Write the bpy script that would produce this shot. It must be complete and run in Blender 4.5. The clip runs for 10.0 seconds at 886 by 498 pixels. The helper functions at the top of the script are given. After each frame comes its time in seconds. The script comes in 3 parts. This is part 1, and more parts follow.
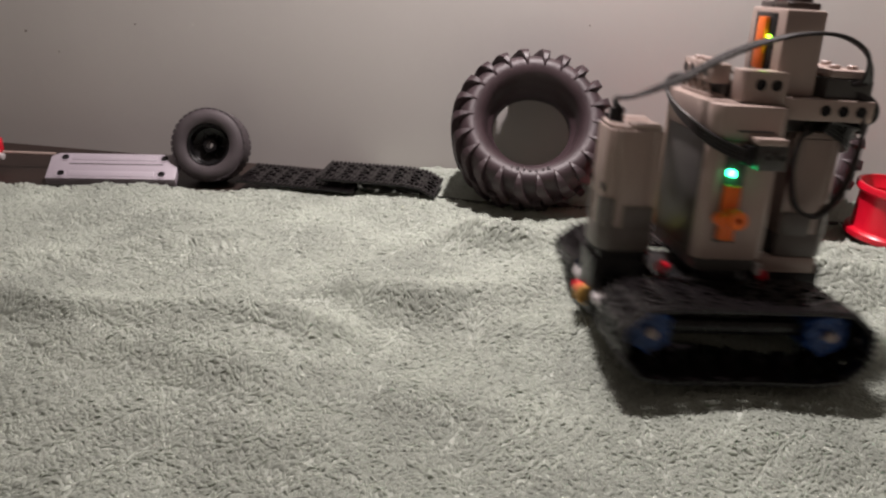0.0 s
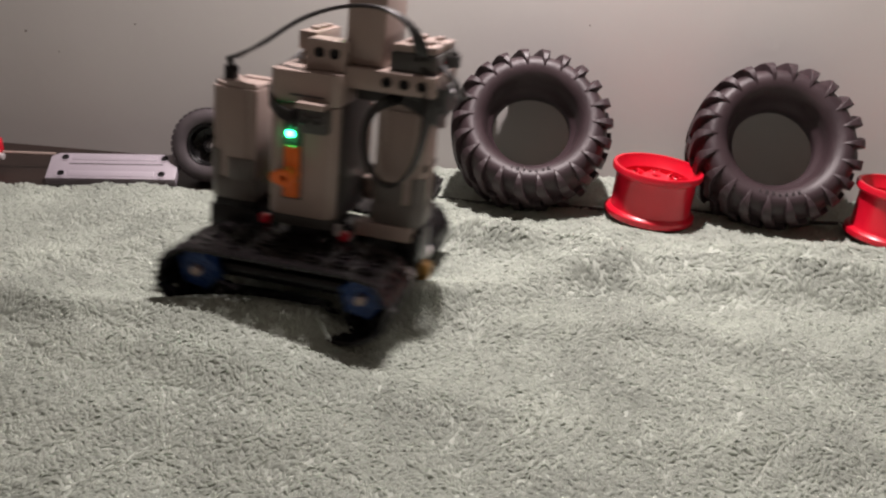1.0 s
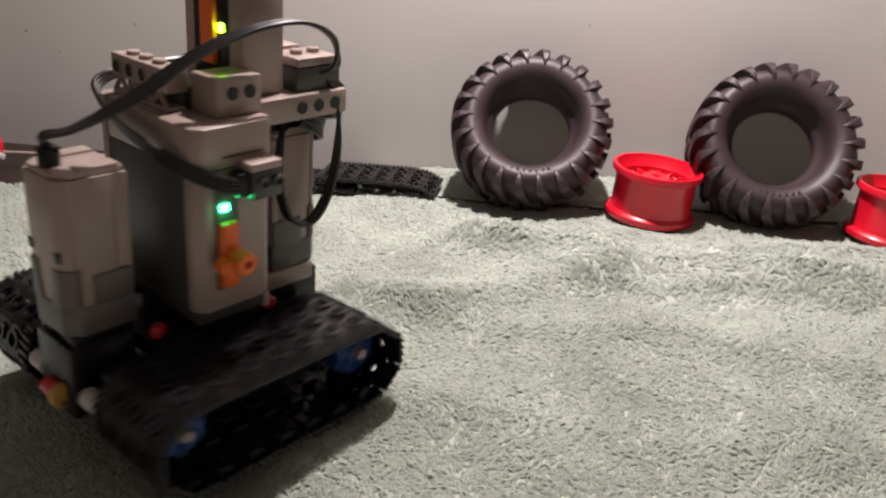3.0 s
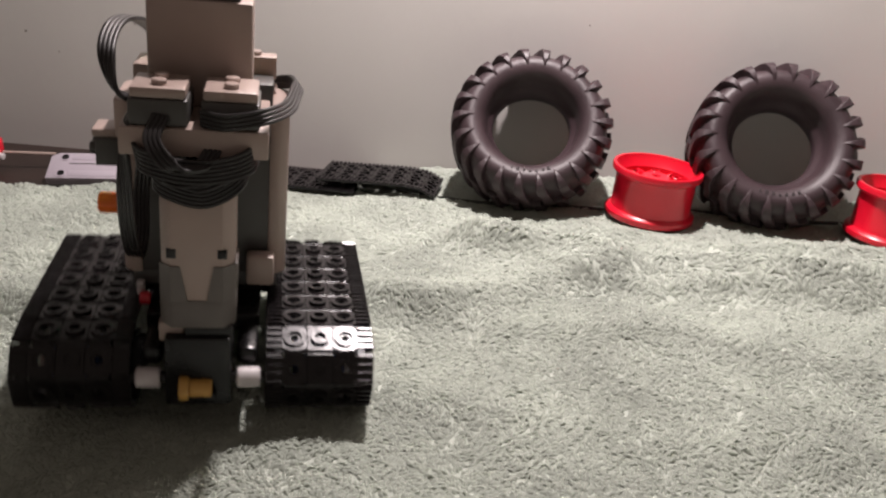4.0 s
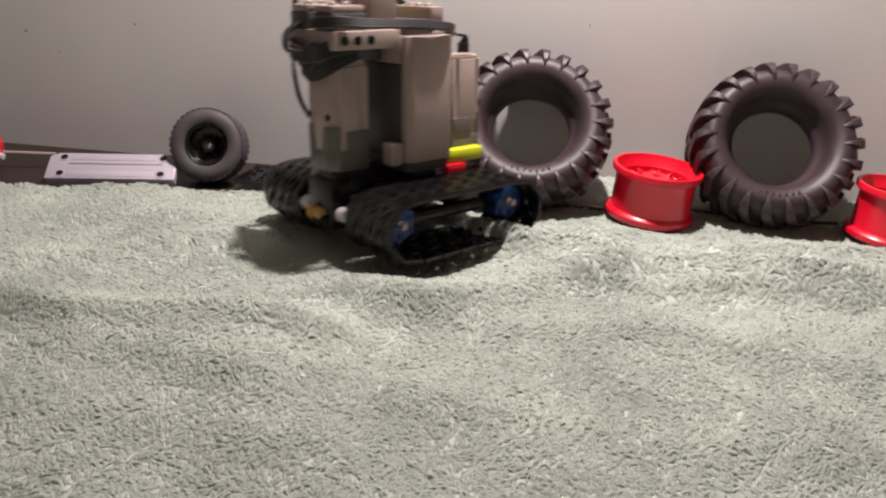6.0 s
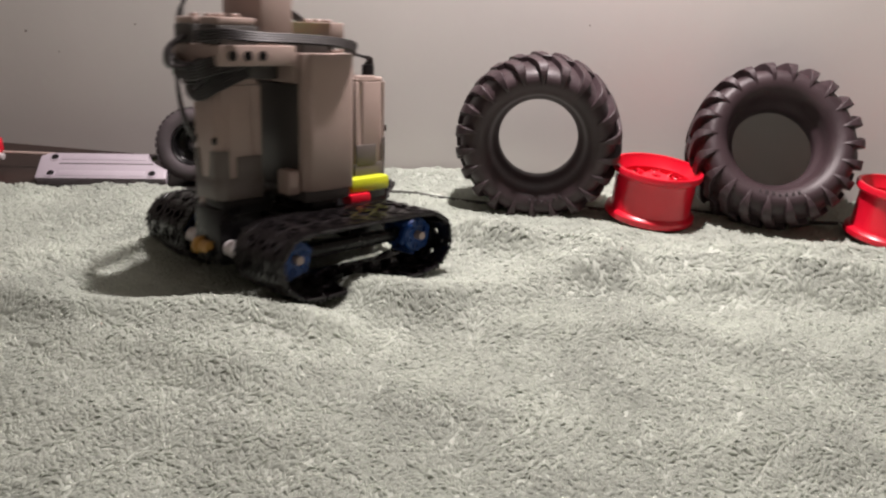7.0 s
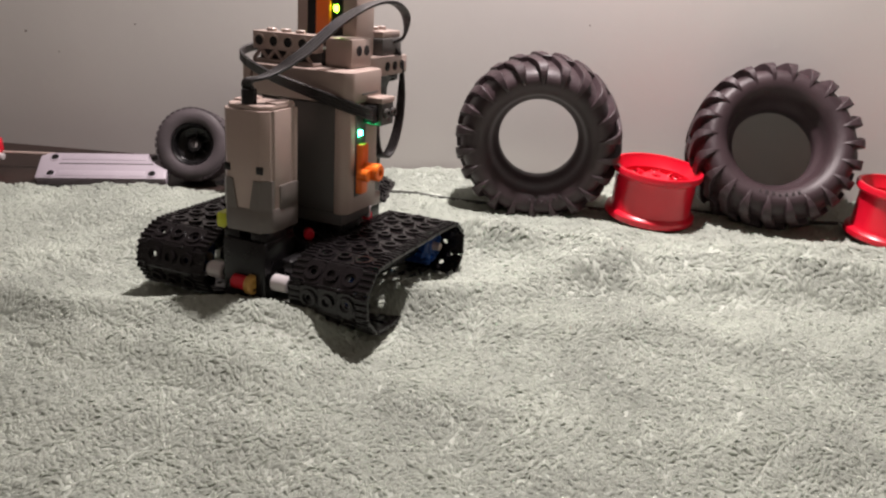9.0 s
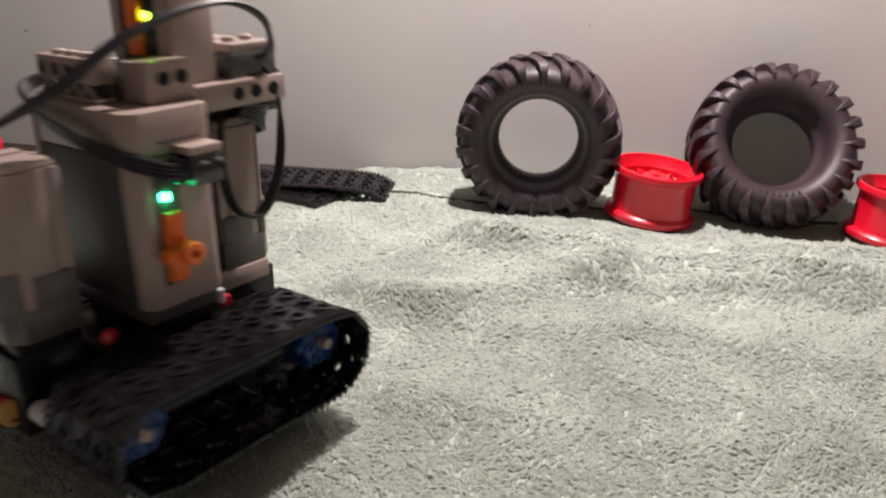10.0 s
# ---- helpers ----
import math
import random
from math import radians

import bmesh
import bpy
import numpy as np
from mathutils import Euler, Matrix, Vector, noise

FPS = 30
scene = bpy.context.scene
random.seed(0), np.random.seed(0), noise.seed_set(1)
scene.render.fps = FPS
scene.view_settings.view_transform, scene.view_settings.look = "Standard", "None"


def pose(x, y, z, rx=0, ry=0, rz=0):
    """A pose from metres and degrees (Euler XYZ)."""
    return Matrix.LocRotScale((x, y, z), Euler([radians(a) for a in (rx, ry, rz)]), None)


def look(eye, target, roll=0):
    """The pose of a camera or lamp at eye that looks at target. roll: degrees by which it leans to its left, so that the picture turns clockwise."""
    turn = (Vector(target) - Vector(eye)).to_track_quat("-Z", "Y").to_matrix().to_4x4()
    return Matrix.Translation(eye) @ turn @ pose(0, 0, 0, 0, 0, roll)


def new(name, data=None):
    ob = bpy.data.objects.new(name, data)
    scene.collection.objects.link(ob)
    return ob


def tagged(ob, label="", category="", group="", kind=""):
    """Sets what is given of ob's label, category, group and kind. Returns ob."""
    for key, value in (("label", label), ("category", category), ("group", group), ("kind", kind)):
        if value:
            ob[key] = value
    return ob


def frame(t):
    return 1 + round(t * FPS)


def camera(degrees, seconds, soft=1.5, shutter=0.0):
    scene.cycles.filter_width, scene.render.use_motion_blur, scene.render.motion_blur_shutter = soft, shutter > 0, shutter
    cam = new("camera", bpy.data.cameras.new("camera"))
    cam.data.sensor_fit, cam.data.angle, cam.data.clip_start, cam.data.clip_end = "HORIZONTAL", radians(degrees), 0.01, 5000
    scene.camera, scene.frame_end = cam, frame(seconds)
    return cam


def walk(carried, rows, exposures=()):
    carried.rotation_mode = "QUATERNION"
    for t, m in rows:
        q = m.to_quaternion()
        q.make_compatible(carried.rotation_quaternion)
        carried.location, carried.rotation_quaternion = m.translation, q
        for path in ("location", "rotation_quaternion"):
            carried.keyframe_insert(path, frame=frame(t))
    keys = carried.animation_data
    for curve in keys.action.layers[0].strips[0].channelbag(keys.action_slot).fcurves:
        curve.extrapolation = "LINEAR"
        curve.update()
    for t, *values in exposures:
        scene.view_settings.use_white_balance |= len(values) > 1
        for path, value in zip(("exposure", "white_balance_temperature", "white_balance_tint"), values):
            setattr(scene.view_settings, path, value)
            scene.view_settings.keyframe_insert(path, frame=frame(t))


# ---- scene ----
# ---------------------------------------------------------------- camera
cam = camera(55.19, 10.0, soft=2.3, shutter=0.6)
CAM = pose(0, 0, 0.1950, 66.9, 0, 0) @ pose(0, 0, 0, 0, 0, 2.2)
walk(cam, [(0.0, CAM), (10.0, CAM)], exposures=[(0.0, 0.0), (1.0, 0.1), (2.5, 0.25), (4.5, 0.32), (7.5, 0.32), (10.0, 0.36)])

# ---------------------------------------------------------------- light
world = bpy.data.worlds.new("dim_room")
scene.world = world
world.use_nodes = True
world.node_tree.nodes["Background"].inputs[0].default_value = (1.0, 0.79, 0.69, 1)
world.node_tree.nodes["Background"].inputs[1].default_value = 0.115
lamp = new("lamp", bpy.data.lights.new("lamp", "AREA"))
lamp.data.shape, lamp.data.size, lamp.data.energy, lamp.data.color = "DISK", 0.03, 6.2, (1.0, 0.885, 0.885)
lamp.matrix_world = look((0.045, 0.504, 0.58), (0.15, 0.75, 0.0))


# ---------------------------------------------------------------- materials
def links(m):
    return m.node_tree.nodes, m.node_tree.links


def material(name, colour, rough=0.5, spread=0.12, scale=60.0, bump=0.15, bump_scale=400.0, spec=0.5, metal=0.0, island=0.0, emit=None, coat=0.0):
    """A surface with patches of tone at one scale and grain at another."""
    m = bpy.data.materials.new(name)
    m.use_nodes = True
    n, l = links(m)
    b = n["Principled BSDF"]
    tc = n.new("ShaderNodeTexCoord")
    n1 = n.new("ShaderNodeTexNoise")
    n1.inputs["Scale"].default_value, n1.inputs["Detail"].default_value = scale, 4
    l.new(tc.outputs["Object"], n1.inputs["Vector"])
    ramp = n.new("ShaderNodeValToRGB")
    lo = [max(0.0, c * (1 - spread)) for c in colour]
    hi = [min(1.0, c * (1 + spread)) for c in colour]
    ramp.color_ramp.elements[0].color, ramp.color_ramp.elements[1].color = (*lo, 1), (*hi, 1)
    ramp.color_ramp.elements[0].position, ramp.color_ramp.elements[1].position = 0.3, 0.7
    l.new(n1.outputs["Fac"], ramp.inputs["Fac"])
    out = ramp.outputs["Color"]
    if island:
        geo = n.new("ShaderNodeNewGeometry")
        mr = n.new("ShaderNodeMapRange")
        mr.inputs["To Min"].default_value, mr.inputs["To Max"].default_value = 1 - island, 1 + island
        l.new(geo.outputs["Random Per Island"], mr.inputs["Value"])
        hs = n.new("ShaderNodeHueSaturation")
        l.new(mr.outputs["Result"], hs.inputs["Value"])
        l.new(out, hs.inputs["Color"])
        out = hs.outputs["Color"]
    l.new(out, b.inputs["Base Color"])
    n2 = n.new("ShaderNodeTexNoise")
    n2.inputs["Scale"].default_value, n2.inputs["Detail"].default_value = bump_scale, 3
    l.new(tc.outputs["Object"], n2.inputs["Vector"])
    rr = n.new("ShaderNodeMapRange")
    rr.inputs["To Min"].default_value, rr.inputs["To Max"].default_value = max(0.05, rough - 0.08), min(1.0, rough + 0.08)
    l.new(n1.outputs["Fac"], rr.inputs["Value"])
    l.new(rr.outputs["Result"], b.inputs["Roughness"])
    bp = n.new("ShaderNodeBump")
    bp.inputs["Strength"].default_value, bp.inputs["Distance"].default_value = bump, 0.0006
    l.new(n2.outputs["Fac"], bp.inputs["Height"])
    l.new(bp.outputs["Normal"], b.inputs["Normal"])
    b.inputs["Specular IOR Level"].default_value = spec
    b.inputs["Metallic"].default_value = metal
    b.inputs["Coat Weight"].default_value = coat
    if emit:
        b.inputs["Emission Color"].default_value, b.inputs["Emission Strength"].default_value = (*emit[:3], 1), emit[3]
    return m


LIGHT_GREY = material("light_grey_plastic", (0.35, 0.272, 0.238), 0.34, 0.06, 40, 0.05)
LILAC_GREY = material("lilac_grey_plastic", (0.37, 0.33, 0.37), 0.42, 0.06, 40, 0.05)
DARK_GREY = material("dark_grey_plastic", (0.065, 0.062, 0.058), 0.42, 0.1, 40, 0.05)
MID_GREY = material("mid_grey_plastic", (0.115, 0.10, 0.09), 0.4, 0.08, 40, 0.05)
BROWN_SMOKE = material("smoky_brown_plastic", (0.05, 0.035, 0.03), 0.2, 0.1, 40, 0.02)
BLACK = material("black_plastic", (0.008, 0.0075, 0.008), 0.28, 0.25, 60, 0.08, spec=0.3)
TREAD = material("black_tread_plastic", (0.009, 0.0075, 0.008), 0.24, 0.25, 60, 0.1, spec=0.36)
CABLE = material("black_cable_sheath", (0.012, 0.010, 0.010), 0.36, 0.2, 60, 0.05)
RUBBER = material("dull_black_rubber", (0.037, 0.0230, 0.0262), 0.47, 0.25, 45, 0.3, 900, spec=0.42)
RUBBER_GREY = material("dusty_rubber", (0.065, 0.054, 0.058), 0.6, 0.25, 45, 0.25, 900, spec=0.35)
RED = material("glossy_red_plastic", (0.62, 0.006, 0.024), 0.30, 0.08, 30, 0.03, coat=0.3)
ORANGE = material("orange_plastic", (0.85, 0.16, 0.012), 0.35, 0.08, 40, 0.03)
YELLOW = material("yellow_green_plastic", (0.55, 0.60, 0.02), 0.35, 0.08, 40, 0.03)
BLUE = material("blue_plastic", (0.003, 0.036, 0.165), 0.35, 0.1, 40, 0.03, spec=0.4)
TAN = material("tan_plastic", (0.50, 0.28, 0.07), 0.35, 0.08, 40, 0.03)
WHITE = material("white_plastic", (0.50, 0.47, 0.47), 0.35, 0.05, 40, 0.03)
LED_GREEN = material("lit_green_led", (0.05, 0.6, 0.3), 0.3, 0.0, 40, 0.0, emit=(0.02, 1.0, 0.30, 60.0))
LED_LIME = material("lit_lime_led", (0.3, 0.6, 0.05), 0.3, 0.0, 40, 0.0, emit=(0.30, 1.0, 0.02, 22.0))
# wide tone patches in the colour stand in for the pile's uneven brightness
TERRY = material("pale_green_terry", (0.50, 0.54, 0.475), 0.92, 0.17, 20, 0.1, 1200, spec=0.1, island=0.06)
_n, _l = links(TERRY)                              # thin loops let some light through
_tr, _mx = _n.new("ShaderNodeBsdfTranslucent"), _n.new("ShaderNodeMixShader")
_mx.inputs["Fac"].default_value = 0.40
_l.new(_n["Hue/Saturation/Value"].outputs["Color"], _tr.inputs["Color"])
_l.new(_n["Principled BSDF"].outputs["BSDF"], _mx.inputs[1])
_l.new(_tr.outputs["BSDF"], _mx.inputs[2])
_l.new(_mx.outputs["Shader"], _n["Material Output"].inputs["Surface"])
TERRY_BASE = material("pale_green_weave", (0.48, 0.52, 0.46), 0.95, 0.1, 60, 0.5, 700, spec=0.1)
HEM_DARK = material("dark_hem_line", (0.06, 0.065, 0.055), 0.9, 0.2, 60, 0.3, 900)
WALL = material("matt_wall_paint", (0.60, 0.577, 0.552), 0.75, 0.045, 5, 0.14, 160, spec=0.25)
WOOD = material("dark_brown_wood", (0.022, 0.013, 0.010), 0.5, 0.3, 25, 0.2)
SCUFF = material("brown_scuff", (0.22, 0.19, 0.17), 0.8, 0.2, 300, 0.1)


# ---------------------------------------------------------------- mesh helpers (millimetres)
def finish(bm, name, mat, smooth=None):
    bmesh.ops.recalc_face_normals(bm, faces=bm.faces)
    bmesh.ops.scale(bm, vec=(0.001, 0.001, 0.001), verts=bm.verts)
    me = bpy.data.meshes.new(name)
    bm.to_mesh(me)
    bm.free()
    me.materials.append(mat)
    if smooth:
        me.shade_smooth()
        me.set_sharp_from_angle(angle=radians(smooth))
    return me


def part(name, bm, mat, parent, label="", smooth=35):
    ob = new(name, finish(bm, name, mat, smooth))
    ob.parent = parent
    return tagged(ob, label) if label else ob


def thing(name, label, category, group="", kind=""):
    ob = new(name)
    return tagged(ob, label, category, group, kind)


def merge(bm, other):
    me = bpy.data.meshes.new("tmp")
    other.to_mesh(me)
    other.free()
    bm.from_mesh(me)
    bpy.data.meshes.remove(me)
    return bm


def block(mn, mx, bevel=0.6, bm=None, seg=2):
    b = bmesh.new()
    bmesh.ops.create_cube(b, size=1)
    for v in b.verts:
        v.co = Vector([mn[i] + (v.co[i] + 0.5) * (mx[i] - mn[i]) for i in range(3)])
    if bevel:
        bmesh.ops.bevel(b, geom=b.edges[:], offset=bevel, segments=seg, profile=0.5, affect="EDGES")
    return merge(bm, b) if bm else b


def prism(poly, z0, z1, bevel=0.6, bm=None, taper=1.0, cx=0.0, cy=0.0):
    """An upright prism on the outline poly."""
    b = bmesh.new()
    lo = [b.verts.new((x, y, z0)) for x, y in poly]
    hi = [b.verts.new((cx + (x - cx) * taper, cy + (y - cy) * taper, z1)) for x, y in poly]
    n = len(poly)
    b.faces.new(lo[::-1])
    b.faces.new(hi)
    for i in range(n):
        b.faces.new((lo[i], lo[(i + 1) % n], hi[(i + 1) % n], hi[i]))
    if bevel:
        bmesh.ops.bevel(b, geom=b.edges[:], offset=bevel, segments=2, profile=0.5, affect="EDGES")
    return merge(bm, b) if bm else b


def rod(p0, p1, r, n=16, bm=None, bevel=0.0, hole=0.0):
    """A round bar from p0 to p1, with a bore where hole is given."""
    p0, p1 = Vector(p0), Vector(p1)
    q = (p1 - p0).to_track_quat("Z", "Y").to_matrix()
    length = (p1 - p0).length
    e = bevel
    prof = [(hole, 0), (r - e, 0), (r, e), (r, length - e), (r - e, length), (hole, length)] if e else [(hole, 0), (r, 0), (r, length), (hole, length)]
    b = bm or bmesh.new()
    ringset = []
    for i in range(n):
        a = 2 * math.pi * i / n
        ringset.append([b.verts.new(p0 + q @ Vector((rr * math.cos(a), rr * math.sin(a), z))) for rr, z in prof] if hole else
                       [b.verts.new(p0 + q @ Vector((rr * math.cos(a), rr * math.sin(a), z))) for rr, z in prof[1:-1]])
    k = len(ringset[0])
    for i in range(n):
        A, B = ringset[i], ringset[(i + 1) % n]
        for j in range(k if hole else k - 1):
            b.faces.new((A[j], B[j], B[(j + 1) % k], A[(j + 1) % k]))
    if not hole:
        b.faces.new([s[0] for s in ringset][::-1])
        b.faces.new([s[-1] for s in ringset])
    return b


def lathe(profile, n=64, closed=True, bm=None):
    """Turns (radius, z) round the z axis; a closed profile gives a ring."""
    b = bm or bmesh.new()
    rings = [[b.verts.new((r * math.cos(a), r * math.sin(a), z)) for r, z in profile] for a in [2 * math.pi * i / n for i in range(n)]]
    k = len(profile)
    for i in range(n):
        for j in range(k if closed else k - 1):
            b.faces.new((rings[i][j], rings[(i + 1) % n][j], rings[(i + 1) % n][(j + 1) % k], rings[i][(j + 1) % k]))
    return b


def spline(points, n):
    """A smooth run through the points."""
    P = [Vector(p) for p in points]
    P = [P[0] * 2 - P[1]] + P + [P[-1] * 2 - P[-2]]
    out = []
    for i in range(1, len(P) - 2):
        for k in range(n):
            t = k / n
            a, b, c, d = P[i - 1:i + 3]
            out.append(0.5 * (2 * b + (c - a) * t + (2 * a - 5 * b + 4 * c - d) * t * t + (3 * b - a - 3 * c + d) * t ** 3))
    return out + [P[-2]]


def ribbon(points, across, wires=4, r=0.85, n=8):
    """A flat cable of round wires side by side; across: the way its width points along the run."""
    run = spline(points, n)
    wide = [w.normalized() for w in spline(across, n)]
    prof = []
    for i in range(wires):
        c = (i - (wires - 1) / 2) * 1.6 * r
        prof += [(c + r * math.cos(a), r * math.sin(a)) for a in (2.5, 1.9, 1.25, 0.65)]
    prof = prof + [(x, -y) for x, y in prof[::-1]]
    bm = bmesh.new()
    rings = []
    for i, p in enumerate(run):
        t = (run[min(i + 1, len(run) - 1)] - run[max(i - 1, 0)]).normalized()
        w = (wide[i] - t * wide[i].dot(t)).normalized()
        u = t.cross(w)
        rings.append([bm.verts.new(p + w * x + u * y) for x, y in prof])
    k = len(prof)
    for A, B in zip(rings, rings[1:]):
        for j in range(k):
            bm.faces.new((A[j], A[(j + 1) % k], B[(j + 1) % k], B[j]))
    bm.faces.new(rings[0][::-1])
    bm.faces.new(rings[-1])
    return bm


# ---------------------------------------------------------------- wall, table, towel
WALL_Y, WALL_SLOPE = 0.6050, -0.14


def build_wall():
    a = math.degrees(math.atan(WALL_SLOPE))
    bm = block((-1600, 0, -8), (1600, 80, 1500), 0)
    ob = new("wall_back", finish(bm, "wall_back", WALL))
    ob.matrix_world = pose(0, WALL_Y, 0, 0, 0, a)
    tagged(ob, "pale grey painted wall with a few scuffs", "wall", kind="structure")
    for i, (x, z, r) in enumerate(((-236, 94, 0.8), (-325, 84, 1.0), (-338, 108, 0.7), (95, 112, 0.6), (-300, 70, 0.6))):
        bm = bmesh.new()
        bmesh.ops.create_uvsphere(bm, u_segments=9, v_segments=6, radius=1)
        for v in bm.verts:
            v.co = Vector((v.co.x * r * (1 + 0.3 * noise.noise(v.co * 2 + Vector((i, 0, 0)))), v.co.y * 0.25, v.co.z * r * 1.15))
        s = new("scuff_mark", finish(bm, "scuff_mark", SCUFF, 60))
        s.parent = ob
        s.matrix_basis = pose(x / 1000, 0, z / 1000)
    bm = block((-1500, -900, -46), (1500, 760, -6), 1.5)
    t = new("table_top", finish(bm, "table_top", WOOD))
    tagged(t, "dark brown wooden table top under a towel", "table", kind="structure")


FOLDS = (  # height, width, then the run of the fold: folds of the towel
    (0.0190, 0.015, ((0.020, 0.452), (0.082, 0.428), (0.155, 0.416), (0.290, 0.416))),
    (0.0095, 0.016, ((0.030, 0.352), (0.110, 0.356), (0.185, 0.326), (0.250, 0.318))),
    (0.0085, 0.013, ((-0.290, 0.406), (-0.187, 0.414), (-0.120, 0.446))),
    (0.0160, 0.016, ((-0.208, 0.356), (-0.164, 0.346), (-0.129, 0.342), (-0.091, 0.336), (-0.060, 0.332))),
    (0.0155, 0.016, ((-0.039, 0.369), (-0.006, 0.368), (0.033, 0.381), (0.083, 0.409))),
    (0.0110, 0.012, ((0.071, 0.409), (0.118, 0.405), (0.168, 0.401), (0.211, 0.400))),
    (0.0125, 0.021, ((-0.155, 0.322), (-0.105, 0.313), (-0.070, 0.304))),
    (0.0050, 0.012, ((-0.330, 0.487), (-0.230, 0.480), (-0.130, 0.484))),
    (0.0062, 0.009, ((0.055, 0.478), (0.170, 0.472), (0.300, 0.468))),
    (0.0060, 0.009, ((0.100, 0.446), (0.200, 0.440), (0.300, 0.446))),
    (0.0050, 0.016, ((-0.240, 0.300), (-0.140, 0.276), (-0.060, 0.262))),
    (0.0050, 0.016, ((-0.020, 0.292), (0.060, 0.284), (0.150, 0.262))),
    (0.0070, 0.016, ((-0.005, 0.590), (0.330, 0.560))),
)
HEM = (-0.060, 0.5495, 0.330, 0.5215)


def towel_height(x, y):
    """Height of the towel's top, for numpy arrays."""
    z = 0.0014 * np.sin(x * 31 + 1.3 * np.sin(y * 23)) * np.cos(y * 27 + 0.7) + 0.0010 * np.sin(x * 67 + y * 41)
    z = z + 0.0060 * np.exp(-((x + 0.05) / 0.20) ** 2 - ((y - 0.40) / 0.11) ** 2)
    z = z + 0.00022 * np.sin(x * 520 + 3 * np.sin(y * 130)) * np.sin(y * 640 + 3 * np.sin(x * 150)) + 0.00014 * np.sin(x * 980 + 2 * np.sin(y * 310)) * np.sin(y * 1120 + 2 * np.sin(x * 270))
    for h, w, run in FOLDS:
        near, behind = np.full(np.shape(x), 9.0), np.zeros(np.shape(x))
        for (x0, y0), (x1, y1) in zip(run, run[1:]):
            dx, dy = x1 - x0, y1 - y0
            t = np.clip(((x - x0) * dx + (y - y0) * dy) / (dx * dx + dy * dy), 0, 1)
            off = y - y0 - t * dy + 0.003 * np.sin(x * 47 + h * 900)
            far = np.hypot(x - x0 - t * dx, off)
            behind = np.where(far < near, off, behind)
            near = np.minimum(near, far)
        wide = w * (1.08 + 0.33 * np.tanh(behind / 0.004))     # steeper towards the viewer
        z = z + 0.86 * h * np.exp(-(near / wide) ** 2) * (0.82 + 0.18 * np.sin(x * 38 + h * 3000))
    x0, y0, x1, y1 = HEM
    d = np.abs(y - (y0 + (y1 - y0) * (x - x0) / (x1 - x0)))
    z = z - 0.004 * np.exp(-(d / 0.0022) ** 2) * (x > x0)
    return z


def towel_edge(x):
    """Where the towel ends before the wall."""
    lo = 0.556 + 0.003 * np.sin(x * 55) - 0.02 * np.clip((-x - 0.05) / 0.3, 0, 1)
    hi = WALL_Y + WALL_SLOPE * x - 0.004
    s = np.clip((x + 0.10) / 0.05, 0, 1)
    return lo * (1 - s) + hi * s


